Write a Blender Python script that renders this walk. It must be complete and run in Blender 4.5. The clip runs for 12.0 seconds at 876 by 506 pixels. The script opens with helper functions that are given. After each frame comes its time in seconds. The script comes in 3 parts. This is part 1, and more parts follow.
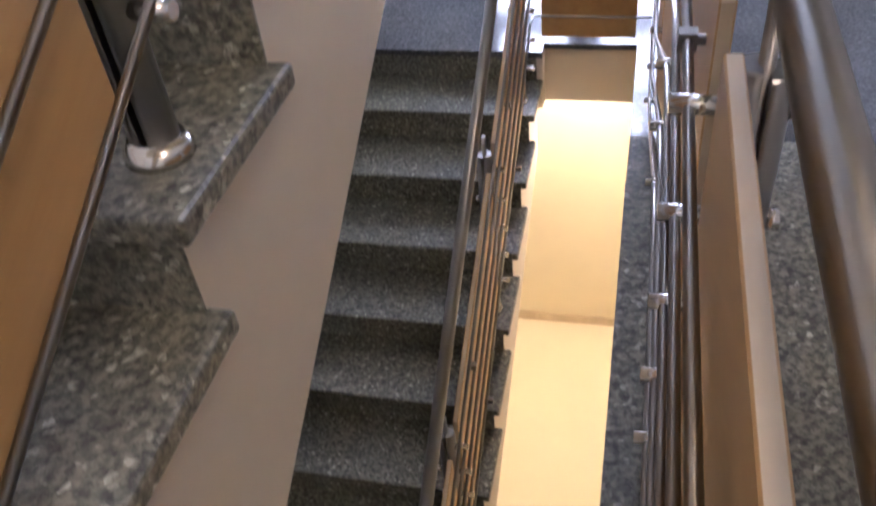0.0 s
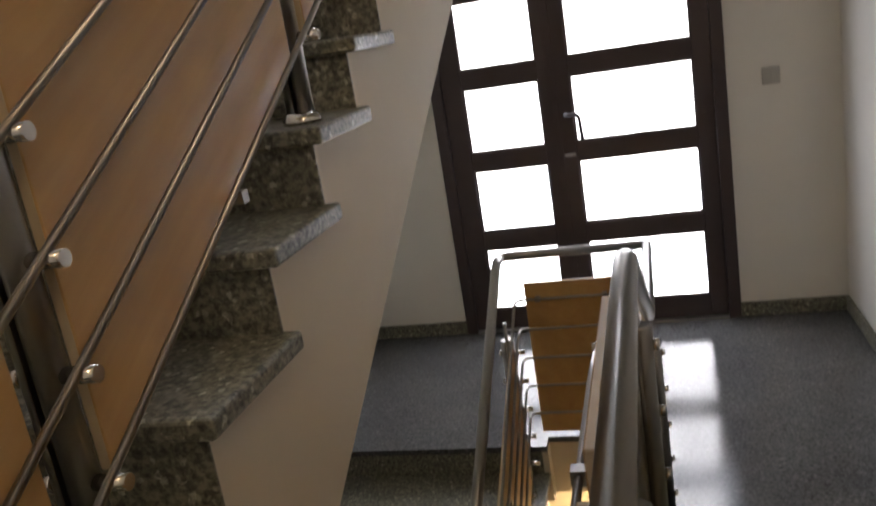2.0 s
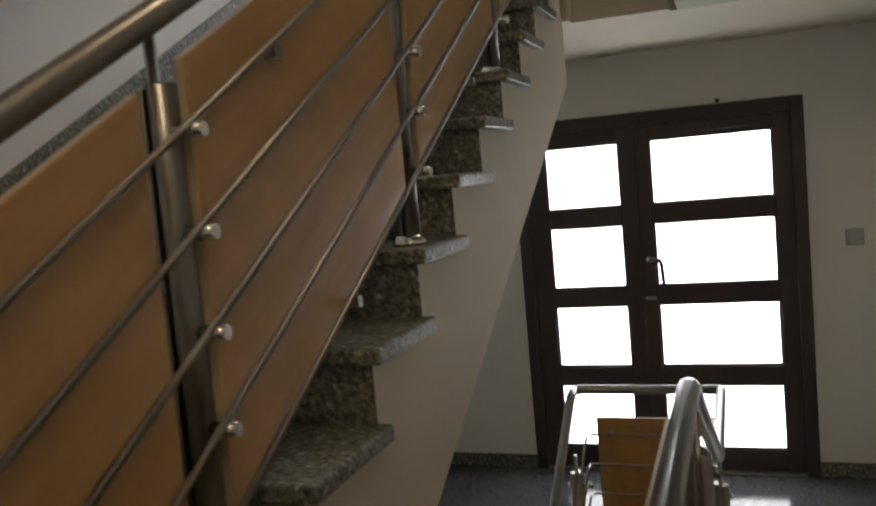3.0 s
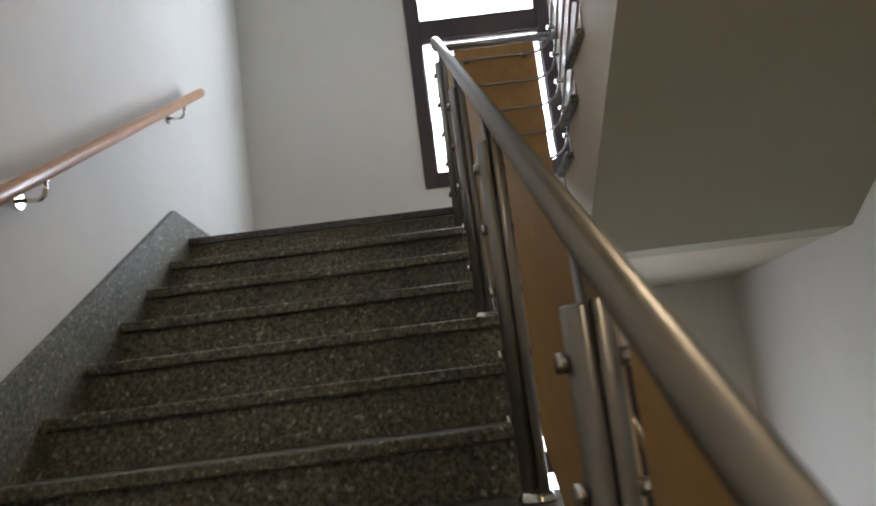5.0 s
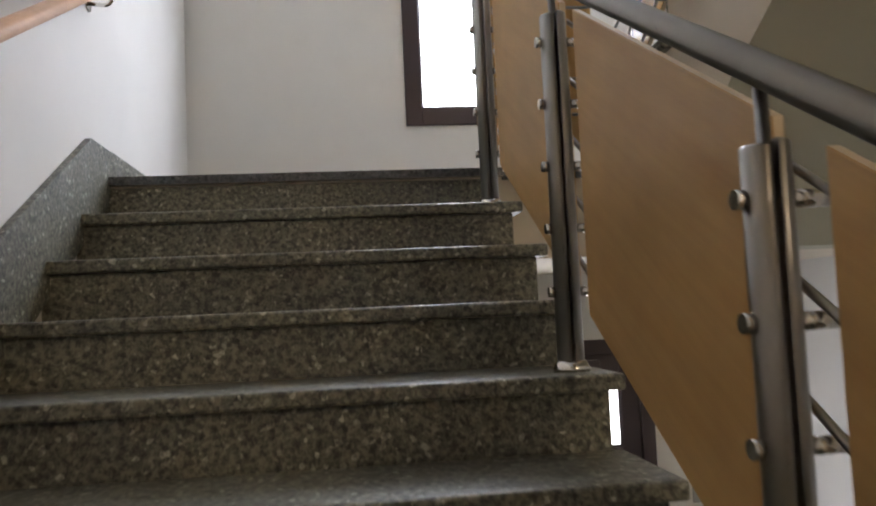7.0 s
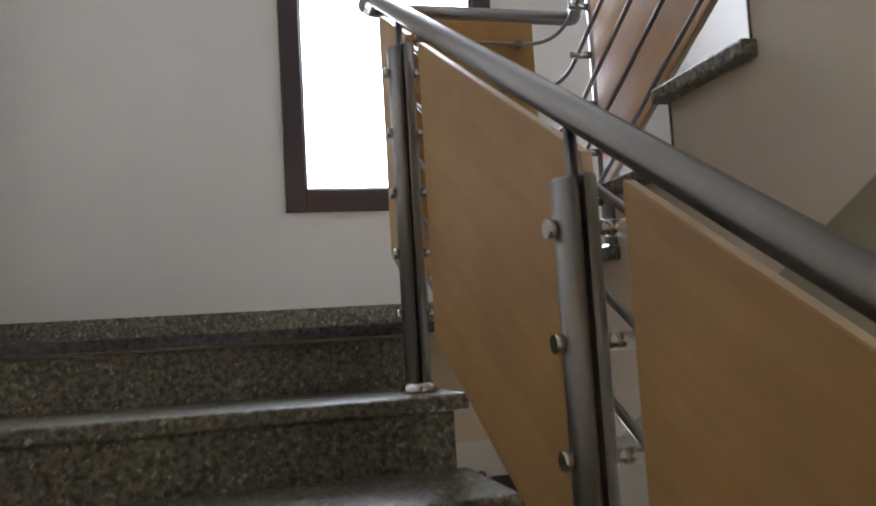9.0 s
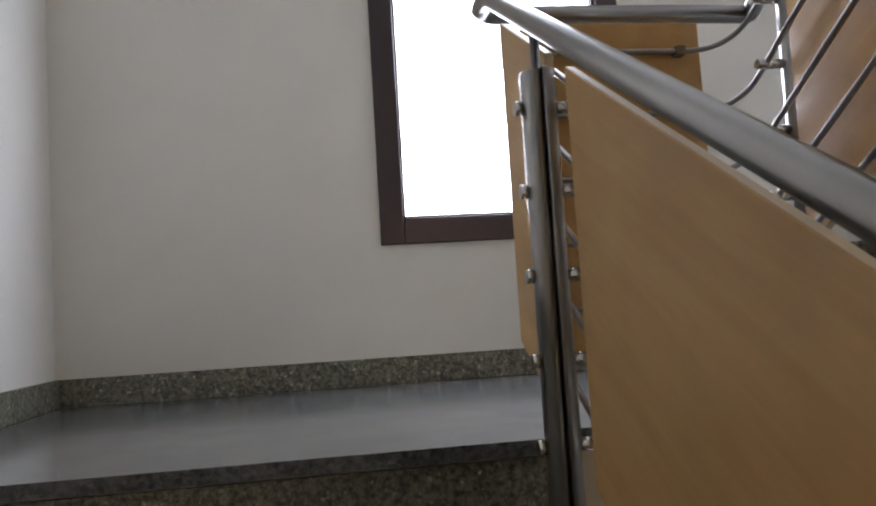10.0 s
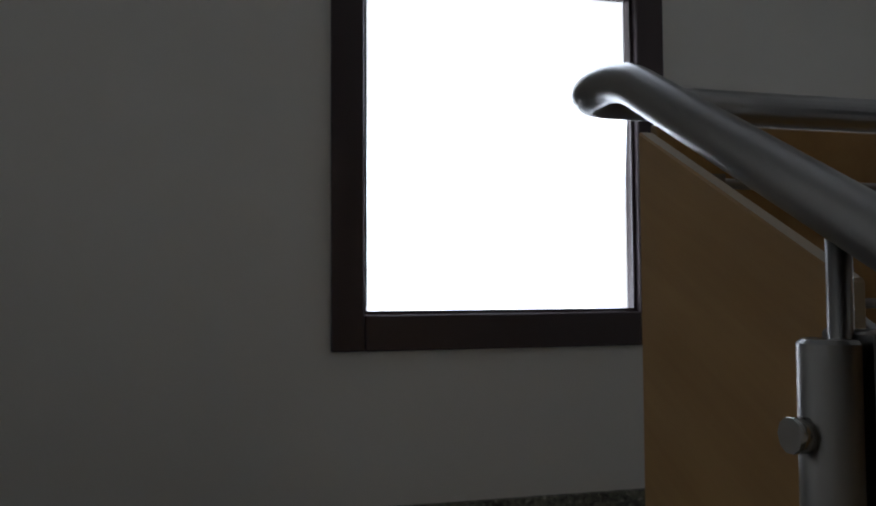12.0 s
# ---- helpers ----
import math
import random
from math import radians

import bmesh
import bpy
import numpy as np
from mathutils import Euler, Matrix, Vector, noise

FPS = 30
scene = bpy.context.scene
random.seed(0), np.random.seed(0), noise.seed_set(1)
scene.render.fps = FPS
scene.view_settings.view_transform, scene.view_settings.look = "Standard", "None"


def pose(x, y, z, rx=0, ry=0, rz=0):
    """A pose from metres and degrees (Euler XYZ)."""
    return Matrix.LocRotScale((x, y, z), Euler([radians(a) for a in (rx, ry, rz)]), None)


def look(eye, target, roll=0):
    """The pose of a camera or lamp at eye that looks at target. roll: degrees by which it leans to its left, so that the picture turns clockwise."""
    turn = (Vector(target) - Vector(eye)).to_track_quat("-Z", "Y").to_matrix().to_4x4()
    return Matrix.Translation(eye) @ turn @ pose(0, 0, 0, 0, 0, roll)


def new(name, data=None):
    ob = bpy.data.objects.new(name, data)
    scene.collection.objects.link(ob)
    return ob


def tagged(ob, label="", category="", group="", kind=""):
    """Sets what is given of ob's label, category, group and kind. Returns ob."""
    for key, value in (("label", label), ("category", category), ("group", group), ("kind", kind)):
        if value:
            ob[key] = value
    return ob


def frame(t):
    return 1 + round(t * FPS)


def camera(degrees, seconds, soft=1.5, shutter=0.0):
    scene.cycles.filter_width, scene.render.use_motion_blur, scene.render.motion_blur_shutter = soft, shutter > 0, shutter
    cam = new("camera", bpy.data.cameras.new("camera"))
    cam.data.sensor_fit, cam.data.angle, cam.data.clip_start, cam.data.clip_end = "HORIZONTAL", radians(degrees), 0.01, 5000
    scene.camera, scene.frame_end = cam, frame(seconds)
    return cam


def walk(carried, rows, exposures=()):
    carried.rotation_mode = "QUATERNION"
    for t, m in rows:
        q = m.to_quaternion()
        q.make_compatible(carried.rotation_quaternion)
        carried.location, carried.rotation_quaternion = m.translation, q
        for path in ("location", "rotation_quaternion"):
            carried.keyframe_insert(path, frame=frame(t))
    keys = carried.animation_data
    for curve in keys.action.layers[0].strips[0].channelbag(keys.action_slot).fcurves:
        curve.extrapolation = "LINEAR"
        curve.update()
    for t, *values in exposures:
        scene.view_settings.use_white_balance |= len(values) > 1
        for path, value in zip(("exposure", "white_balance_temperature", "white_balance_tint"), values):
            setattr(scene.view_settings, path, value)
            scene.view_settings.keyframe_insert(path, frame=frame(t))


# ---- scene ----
FOV = 55.41


def seen_from(x, y, z, left, up, lean):
    """Pose from an eye, degrees turned left of +y, degrees upward, and lean."""
    a, b = radians(left), radians(up)
    way = Vector((-math.sin(a) * math.cos(b), math.cos(a) * math.cos(b), math.sin(b)))
    return look((x, y, z), Vector((x, y, z)) + way, lean)


cam = camera(FOV, 12.0, 1.9, 0.4)
PATH = [
    (0.0, seen_from(0.452, -0.317, 0.855, 16.64, -41.00, -6.82)),
    (0.4, seen_from(0.485, -0.313, 0.897, 17.24, -35.89, -9.48)),
    (0.9, seen_from(0.572, -0.324, 0.938, 18.09, -30.83, -11.12)),
    (1.5, seen_from(0.611, -0.353, 0.965, 17.06, -22.12, -12.40)),
    (2.0, seen_from(0.640, -0.383, 0.980, 15.51, -15.03, -9.33)),
    (2.5, seen_from(0.719, -0.505, 0.978, 16.68, -9.97, -6.75)),
    (3.0, seen_from(0.681, -0.605, 0.992, 19.81, -5.33, -5.21)),
    (3.3, seen_from(0.572, -0.701, 0.998, 19.35, -3.14, -4.90)),
    (3.5, seen_from(0.483, -0.783, 1.005, 18.27, -2.02, -5.15)),
    (3.7, seen_from(0.395, -0.865, 1.036, 17.36, -0.62, -4.67)),
    (4.5, seen_from(0.020, -0.800, 1.060, 6.00, 5.80, -5.80)),
    (5.3, seen_from(-0.327, -0.396, 1.054, -4.12, 11.35, -6.77)),
    (5.5, seen_from(-0.327, -0.322, 1.088, -6.05, 10.30, -5.86)),
    (6.0, seen_from(-0.443, -0.126, 1.206, -7.81, 9.37, -4.81)),
    (6.5, seen_from(-0.547, 0.145, 1.359, -7.42, 7.57, -5.20)),
    (7.0, seen_from(-0.585, 0.387, 1.465, -6.49, 4.08, -2.57)),
    (7.5, seen_from(-0.590, 0.673, 1.605, -8.48, 4.82, -5.33)),
    (7.7, seen_from(-0.583, 0.760, 1.659, -10.46, 5.15, -5.06)),
    (9.3, seen_from(-0.501, 1.411, 2.048, -15.38, 5.02, -3.36)),
    (9.5, seen_from(-0.472, 1.527, 2.113, -14.33, 4.78, -2.21)),
    (10.0, seen_from(-0.492, 1.778, 2.224, -8.93, 4.32, -3.54)),
    (10.5, seen_from(-0.496, 1.979, 2.320, -12.31, 0.85, -3.91)),
    (11.0, seen_from(-0.428, 2.206, 2.465, -11.59, 3.18, -2.23)),
    (11.4, seen_from(-0.509, 2.382, 2.530, -9.73, 6.56, -2.89)),
    (11.5, seen_from(-0.486, 2.473, 2.587, -10.81, 5.88, -3.57)),
    (12.0, seen_from(-0.494, 2.666, 2.669, -14.41, 2.64, -0.35)),
]
EXPOSURES = [
    (0.0, 1.4, 5300, 26), (0.6, 1.25, 5700, 22), (1.2, 0.9, 6400, 16), (1.8, 0.47, 6600, 17), (2.5, -0.25, 6600, 12), (3.5, -0.3, 6500, 11), (3.7, -0.1, 6400, 11),
    (5.3, 0.05, 6200, 12), (6.5, 0.27, 6350, 14), (7.7, 0.35, 6400, 17), (9.3, -0.08, 6300, 16), (10.5, -0.08, 6300, 16), (11.0, -0.45, 6200, 11), (11.5, -1.6, 6100, 11), (12.0, -2.3, 6100, 12),
]
walk(cam, PATH, EXPOSURES)

# ---- light ----
world = bpy.data.worlds.new("sky")
scene.world = world
world.use_nodes = True
wn = world.node_tree.nodes
sky = wn.new("ShaderNodeTexSky")
sky.sky_type = 'NISHITA'
sky.sun_disc = False
sky.sun_elevation, sky.sun_rotation = radians(40), radians(150)
world.node_tree.links.new(sky.outputs[0], wn["Background"].inputs[0])
wn["Background"].inputs[1].default_value = 0.15


def lamp(name, kind, power, colour, m, sx=0.5, sy=0.5):
    d = bpy.data.lights.new(name, kind)
    d.energy, d.color = power, colour
    if kind == "AREA":
        d.shape, d.size, d.size_y = "RECTANGLE", sx, sy
    else:
        d.shadow_soft_size = sx
    ob = new(name, d)
    ob.matrix_world = m
    return ob


SKYLIGHT = (0.78, 0.87, 1.0)
WARM = (1.0, 0.78, 0.50)
lamp("door_daylight", "AREA", 17, SKYLIGHT, look((0.2, 4.93, 0.08), (0.2, 0, -0.4)), 1.6, 2.1)
lamp("window_daylight", "AREA", 64, SKYLIGHT, look((0.296, 4.93, 3.55), (0.296, 0, 3.0)), 0.8, 1.9)
lamp("landing_bulb", "POINT", 22, (1.0, 0.80, 0.56), Matrix.Translation((1.35, -1.2, 3.40)), 0.12)
lamp("entry_bulb", "POINT", 52, (1.0, 0.80, 0.52), Matrix.Translation((0.22, 4.1, -1.62)), 0.12)

# ---- materials ----


def material(name):
    m = bpy.data.materials.new(name)
    m.use_nodes = True
    return m, m.node_tree.nodes, m.node_tree.links, m.node_tree.nodes["Principled BSDF"]


def ramp(nodes, links, source, stops):
    r = nodes.new("ShaderNodeValToRGB")
    el = r.color_ramp.elements
    while len(el) < len(stops):
        el.new(0.5)
    for e, (p, c) in zip(el, stops):
        e.position, e.color = p, (*c, 1)
    links.new(source, r.inputs[0])
    return r


def coords(nodes, links, sx=1, sy=1, sz=1):
    geo = nodes.new("ShaderNodeNewGeometry")
    mp = nodes.new("ShaderNodeMapping")
    mp.inputs["Scale"].default_value = (sx, sy, sz)
    links.new(geo.outputs["Position"], mp.inputs[0])
    return mp.outputs[0]


def noise_tex(nodes, links, co, scale, detail=4, rough=0.6):
    n = nodes.new("ShaderNodeTexNoise")
    n.inputs["Scale"].default_value, n.inputs["Detail"].default_value, n.inputs["Roughness"].default_value = scale, detail, rough
    links.new(co, n.inputs["Vector"])
    return n.outputs["Fac"]


def mixed(nodes, links, fac, a, b, mode="MIX"):
    mx = nodes.new("ShaderNodeMix")
    mx.data_type, mx.blend_type = "RGBA", mode
    for s, v in ((mx.inputs[0], fac), (mx.inputs[6], a), (mx.inputs[7], b)):
        if hasattr(v, "links") or hasattr(v, "is_linked"):
            links.new(v, s)
        elif isinstance(v, (int, float)):
            s.default_value = v
        else:
            s.default_value = (*v, 1)
    return mx.outputs[2]


def bump(nodes, links, bsdf, height, strength, dist=0.002):
    b = nodes.new("ShaderNodeBump")
    b.inputs["Strength"].default_value, b.inputs["Distance"].default_value = strength, dist
    links.new(height, b.inputs["Height"])
    links.new(b.outputs[0], bsdf.inputs["Normal"])


def make_granite(name, dark, mid, light, rough, fleck):
    m, n, l, p = material(name)
    co = coords(n, l)
    v = n.new("ShaderNodeTexVoronoi")
    v.inputs["Scale"].default_value = 95
    l.new(co, v.inputs["Vector"])
    grains = ramp(n, l, v.outputs["Color"], [(0.15, dark), (0.45, mid), (0.78, mid), (0.95, light)])
    clouds = ramp(n, l, noise_tex(n, l, co, 66, 5, 0.7), [(0.39, (1 - fleck,) * 3), (0.59, (1 + 0.75 * fleck, 1 + 0.73 * fleck, 1 + 0.64 * fleck))])
    c = mixed(n, l, 1.0, grains.outputs[0], clouds.outputs[0], "MULTIPLY")
    big = ramp(n, l, noise_tex(n, l, co, 3, 3), [(0.3, (0.82, 0.82, 0.84)), (0.7, (1.1, 1.1, 1.06))])
    l.new(mixed(n, l, 1.0, c, big.outputs[0], "MULTIPLY"), p.inputs["Base Color"])
    rr = ramp(n, l, noise_tex(n, l, co, 9, 4), [(0.3, (rough * 0.8,) * 3), (0.7, (rough * 1.3,) * 3)])
    l.new(rr.outputs[0], p.inputs["Roughness"])
    if rough > 0.3:
        bump(n, l, p, v.outputs["Distance"], 0.06, 0.0008)
    return m


def make_plaster(name, colour, spots=0.05):
    m, n, l, p = material(name)
    co = coords(n, l)
    lo = tuple(c * (1 - spots) for c in colour)
    hi = tuple(min(1, c * (1 + spots * 0.6)) for c in colour)
    a = ramp(n, l, noise_tex(n, l, co, 1.3, 5), [(0.3, lo), (0.7, hi)])
    l.new(a.outputs[0], p.inputs["Base Color"])
    p.inputs["Roughness"].default_value = 0.75
    bump(n, l, p, noise_tex(n, l, co, 160, 3), 0.12, 0.001)
    return m


def make_wood(name, dark, light, sx, sy, sz, rough=0.42, tilt=0.0):
    m, n, l, p = material(name)
    turned = n.new("ShaderNodeMapping")
    turned.inputs["Rotation"].default_value = (radians(-tilt), 0, 0)
    l.new(coords(n, l), turned.inputs[0])
    scaled = n.new("ShaderNodeMapping")
    scaled.inputs["Scale"].default_value = (sx, sy, sz)
    l.new(turned.outputs[0], scaled.inputs[0])
    co = scaled.outputs[0]
    info = n.new("ShaderNodeObjectInfo")
    add = n.new("ShaderNodeVectorMath")
    add.operation = "ADD"
    l.new(co, add.inputs[0])
    comb = n.new("ShaderNodeCombineXYZ")
    mul = n.new("ShaderNodeMath")
    mul.operation = "MULTIPLY"
    mul.inputs[1].default_value = 30
    l.new(info.outputs["Random"], mul.inputs[0])
    l.new(mul.outputs[0], comb.inputs[2])
    l.new(comb.outputs[0], add.inputs[1])
    g = noise_tex(n, l, add.outputs[0], 1.0, 6, 0.65)
    c = ramp(n, l, g, [(0.28, dark), (0.72, light)])
    blot = ramp(n, l, noise_tex(n, l, coords(n, l), 4, 2), [(0.3, (0.88, 0.87, 0.86)), (0.7, (1.06, 1.05, 1.03))])
    l.new(mixed(n, l, 1.0, c.outputs[0], blot.outputs[0], "MULTIPLY"), p.inputs["Base Color"])
    p.inputs["Roughness"].default_value = rough
    bump(n, l, p, g, 0.05, 0.0006)
    return m


def make_metal(name, colour, rough, metallic=1.0, brushed=(90, 90, 90)):
    m, n, l, p = material(name)
    co = coords(n, l, *brushed)
    g = noise_tex(n, l, co, 1.0, 3)
    c = ramp(n, l, g, [(0.3, tuple(v * 0.97 for v in colour)), (0.7, colour)])
    l.new(c.outputs[0], p.inputs["Base Color"])
    smudge = ramp(n, l, noise_tex(n, l, coords(n, l), 14, 4), [(0.35, (rough * 0.97,) * 3), (0.7, (rough * 1.06,) * 3)])
    l.new(smudge.outputs[0], p.inputs["Roughness"])
    p.inputs["Metallic"].default_value = metallic
    return m


GRANITE = make_granite("granite", (0.095, 0.092, 0.072), (0.18, 0.174, 0.135), (0.46, 0.45, 0.37), 0.42, 0.58)
GRANITE_FLOOR = make_granite("polished_granite", (0.062, 0.064, 0.068), (0.098, 0.100, 0.104), (0.155, 0.155, 0.157), 0.13, 0.30)
PLASTER = make_plaster("cream_plaster", (0.76, 0.73, 0.67))
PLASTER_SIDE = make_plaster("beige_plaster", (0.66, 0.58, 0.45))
PLASTER_LOW = make_plaster("yellow_plaster", (0.82, 0.72, 0.50))
CEILING = make_plaster("white_ceiling", (0.78, 0.77, 0.74))
# olive plaster, darkened to carry the shade beneath the flights
SHADED_SOFFIT = make_plaster("shaded_olive_soffit", (0.44, 0.41, 0.29))
PANEL = make_wood("orange_veneer", (0.47, 0.27, 0.095), (0.57, 0.35, 0.135), 20, 2.2, 26, 0.40, 28.3)
PANEL_DOWN = make_wood("orange_veneer_falling", (0.47, 0.27, 0.095), (0.57, 0.35, 0.135), 20, 2.2, 26, 0.40, -28.3)
PANEL_EDGE = make_wood("pale_panel_edge", (0.58, 0.46, 0.30), (0.68, 0.56, 0.38), 20, 5, 5)
RAILWOOD = make_wood("wooden_rail", (0.42, 0.20, 0.08), (0.58, 0.31, 0.14), 30, 3, 30, 0.35)
STEEL = make_metal("brushed_steel", (0.32, 0.307, 0.29), 0.29)
CHROME = make_metal("polished_steel", (0.66, 0.64, 0.60), 0.14)
BRONZE = make_metal("dark_bronze_frame", (0.075, 0.055, 0.055), 0.42, 0.35)
PLASTIC = make_plaster("grey_plastic", (0.42, 0.40, 0.37), 0.03)


def make_glass():
    m, n, l, p = material("clear_glass")
    p.inputs["Base Color"].default_value = (0.97, 0.98, 0.98, 1)
    p.inputs["Transmission Weight"].default_value = 1.0
    p.inputs["Roughness"].default_value = 0.02
    p.inputs["IOR"].default_value = 1.45
    return m


GLASS = make_glass()


def make_glow(name, colour, strength):
    m, n, l, p = material(name)
    p.inputs["Emission Color"].default_value = (*colour, 1)
    p.inputs["Emission Strength"].default_value = strength
    p.inputs["Base Color"].default_value = (0.8, 0.8, 0.8, 1)
    return m


OUTDOORS = make_glow("overcast_sky_backdrop", (0.97, 0.98, 1.0), 5.0)
BULB = make_glow("warm_lamp_glass", (1.0, 0.82, 0.55), 6.0)

# ---- mesh helpers ----


def mesh_of(name, bm, mat, smooth=False):
    me = bpy.data.meshes.new(name)
    bmesh.ops.recalc_face_normals(bm, faces=bm.faces)
    for f in bm.faces:
        f.smooth = smooth
    bm.to_mesh(me)
    bm.free()
    me.materials.append(mat)
    return me


def part(name, bm, mat, parent=None, label="", smooth=False):
    ob = new(name, mesh_of(name, bm, mat, smooth))
    if parent:
        ob.parent = parent
    if label:
        ob["label"] = label
    return ob


def shared(name, me, parent, at=(0, 0, 0), label=""):
    ob = new(name, me)
    ob.parent = parent
    ob.location = at
    if label:
        ob["label"] = label
    return ob


def box(bm, x0, x1, y0, y1, z0, z1):
    vs = [bm.verts.new((x, y, z)) for x in (x0, x1) for y in (y0, y1) for z in (z0, z1)]
    for q in ((0, 1, 3, 2), (4, 6, 7, 5), (0, 4, 5, 1), (2, 3, 7, 6), (0, 2, 6, 4), (1, 5, 7, 3)):
        bm.faces.new([vs[i] for i in q])
    return vs


def boxes(*args):
    bm = bmesh.new()
    for a in args:
        box(bm, *a)
    return bm


def soft_box(x0, x1, y0, y1, z0, z1, r=0.004, seg=2):
    bm = boxes((x0, x1, y0, y1, z0, z1))
    bmesh.ops.recalc_face_normals(bm, faces=bm.faces)
    bmesh.ops.bevel(bm, geom=bm.edges[:], offset=r, segments=seg, affect="EDGES", profile=0.5)
    return bm


def prism(profile, x0, x1):
    """A (y, z) outline carried from x0 to x1."""
    bm = bmesh.new()
    a = [bm.verts.new((x0, y, z)) for y, z in profile]
    b = [bm.verts.new((x1, y, z)) for y, z in profile]
    bm.faces.new(a)
    bm.faces.new(b[::-1])
    for i in range(len(a)):
        j = (i + 1) % len(a)
        bm.faces.new((a[i], a[j], b[j], b[i]))
    return bm


def filleted(points, r, n=6):
    pts = [Vector(p) for p in points]
    out = [pts[0]]
    for a, b, c in zip(pts, pts[1:], pts[2:]):
        u, v = (a - b), (c - b)
        k = min(r, u.length * 0.48, v.length * 0.48)
        p, q = b + u.normalized() * k, b + v.normalized() * k
        for i in range(n + 1):
            t = i / n
            out.append(p * (1 - t) ** 2 + b * 2 * t * (1 - t) + q * t ** 2)
    out.append(pts[-1])
    return out


def tube(bm, pts, r, seg=12, caps=True):
    pts = [Vector(p) for p in pts]
    rings, side = [], None
    for i, p in enumerate(pts):
        d = (pts[min(i + 1, len(pts) - 1)] - pts[max(i - 1, 0)]).normalized()
        if side is None:
            side = d.cross(Vector((0, 0, 1)))
            if side.length < 0.05:
                side = d.cross(Vector((0, 1, 0)))
        side = (side - d * side.dot(d)).normalized()
        up = d.cross(side)
        rings.append([bm.verts.new(p + (side * math.cos(a) + up * math.sin(a)) * r) for a in (2 * math.pi * k / seg for k in range(seg))])
    for a, b in zip(rings, rings[1:]):
        for k in range(seg):
            bm.faces.new((a[k], a[(k + 1) % seg], b[(k + 1) % seg], b[k]))
    if caps:
        bm.faces.new(rings[0][::-1])
        bm.faces.new(rings[-1])
    return bm


def rod(pts, r, seg=12):
    return tube(bmesh.new(), pts, r, seg)


def smooth_rod(name, pts, r, mat, parent, seg=12, label=""):
    ob = part(name, rod(pts, r, seg), mat, parent, label, True)
    for poly in ob.data.polygons:
        if len(poly.vertices) > 4:
            poly.use_smooth = False
    return ob


# ---- plan ----
R, G, NOSE = 0.165, 0.306, 0.03
LEFT, RIGHT, NEAR, FAR = -1.40, 1.74, -2.3, 4.95
WELL = 0.445
DOOR_FLOOR, MID, UPPER = -1.106, -0.33, 1.98
LOW_MID, GROUND = DOOR_FLOOR - 12 * R, -4.6
TOP = 5.2


def setting(name, bm, mat, label, category):
    return tagged(part(name, bm, mat), label, category, "", "structure")


# door wall with its opening, window wall above it
DX0, DX1, DTOP = -0.710, 1.10, 1.275
WX0, WX1, WZ0, WZ1 = -0.211, 0.803, 2.506, 4.62
TH = 0.22
setting("wall_north", boxes(
    (LEFT, DX0, FAR, FAR + TH, GROUND, WZ0), (DX1, RIGHT, FAR, FAR + TH, GROUND, WZ0),
    (DX0, DX1, FAR, FAR + TH, GROUND, DOOR_FLOOR), (DX0, DX1, FAR, FAR + TH, DTOP, WZ0),
    (LEFT, WX0, FAR, FAR + TH, WZ0, TOP), (WX1, RIGHT, FAR, FAR + TH, WZ0, TOP),
    (WX0, WX1, FAR, FAR + TH, WZ1, TOP)), PLASTER, "cream plastered stairwell wall around the door and window", "wall")
setting("wall_west", boxes((LEFT - TH, LEFT, NEAR, FAR + TH, GROUND, TOP)), PLASTER, "cream plastered wall beside the stairs", "wall")
setting("wall_east", boxes((RIGHT, RIGHT + TH, NEAR, FAR + TH, GROUND, TOP)), PLASTER, "cream plastered wall of the stairwell", "wall")
setting("wall_south", boxes((LEFT - TH, RIGHT + TH, NEAR - TH, NEAR, GROUND, TOP)), PLASTER, "cream plastered wall behind the middle landing", "wall")
setting("ceiling", boxes((LEFT - TH, RIGHT + TH, NEAR - TH, FAR + TH, TOP, TOP + 0.2)), CEILING, "plain white stairwell ceiling", "ceiling")
setting("floor_ground", boxes((LEFT - TH, RIGHT + TH, NEAR - TH, FAR + TH, GROUND - 0.2, GROUND)), PLASTER_LOW, "pale yellow floor at the foot of the stairwell", "floor")
setting("wall_lower", boxes((LEFT, RIGHT, FAR - 0.03, FAR - 0.004, GROUND, DOOR_FLOOR - 0.35)), PLASTER_LOW, "yellow painted wall of the lower storey", "wall")
setting("baseboard_lower", boxes((LEFT, RIGHT, FAR - 0.045, FAR - 0.032, GROUND, GROUND + 0.09)), PANEL_EDGE, "pale skirting along the lower yellow wall", "skirting")

LIP = 11 * G - NOSE
UP_SHIFT = 0.15


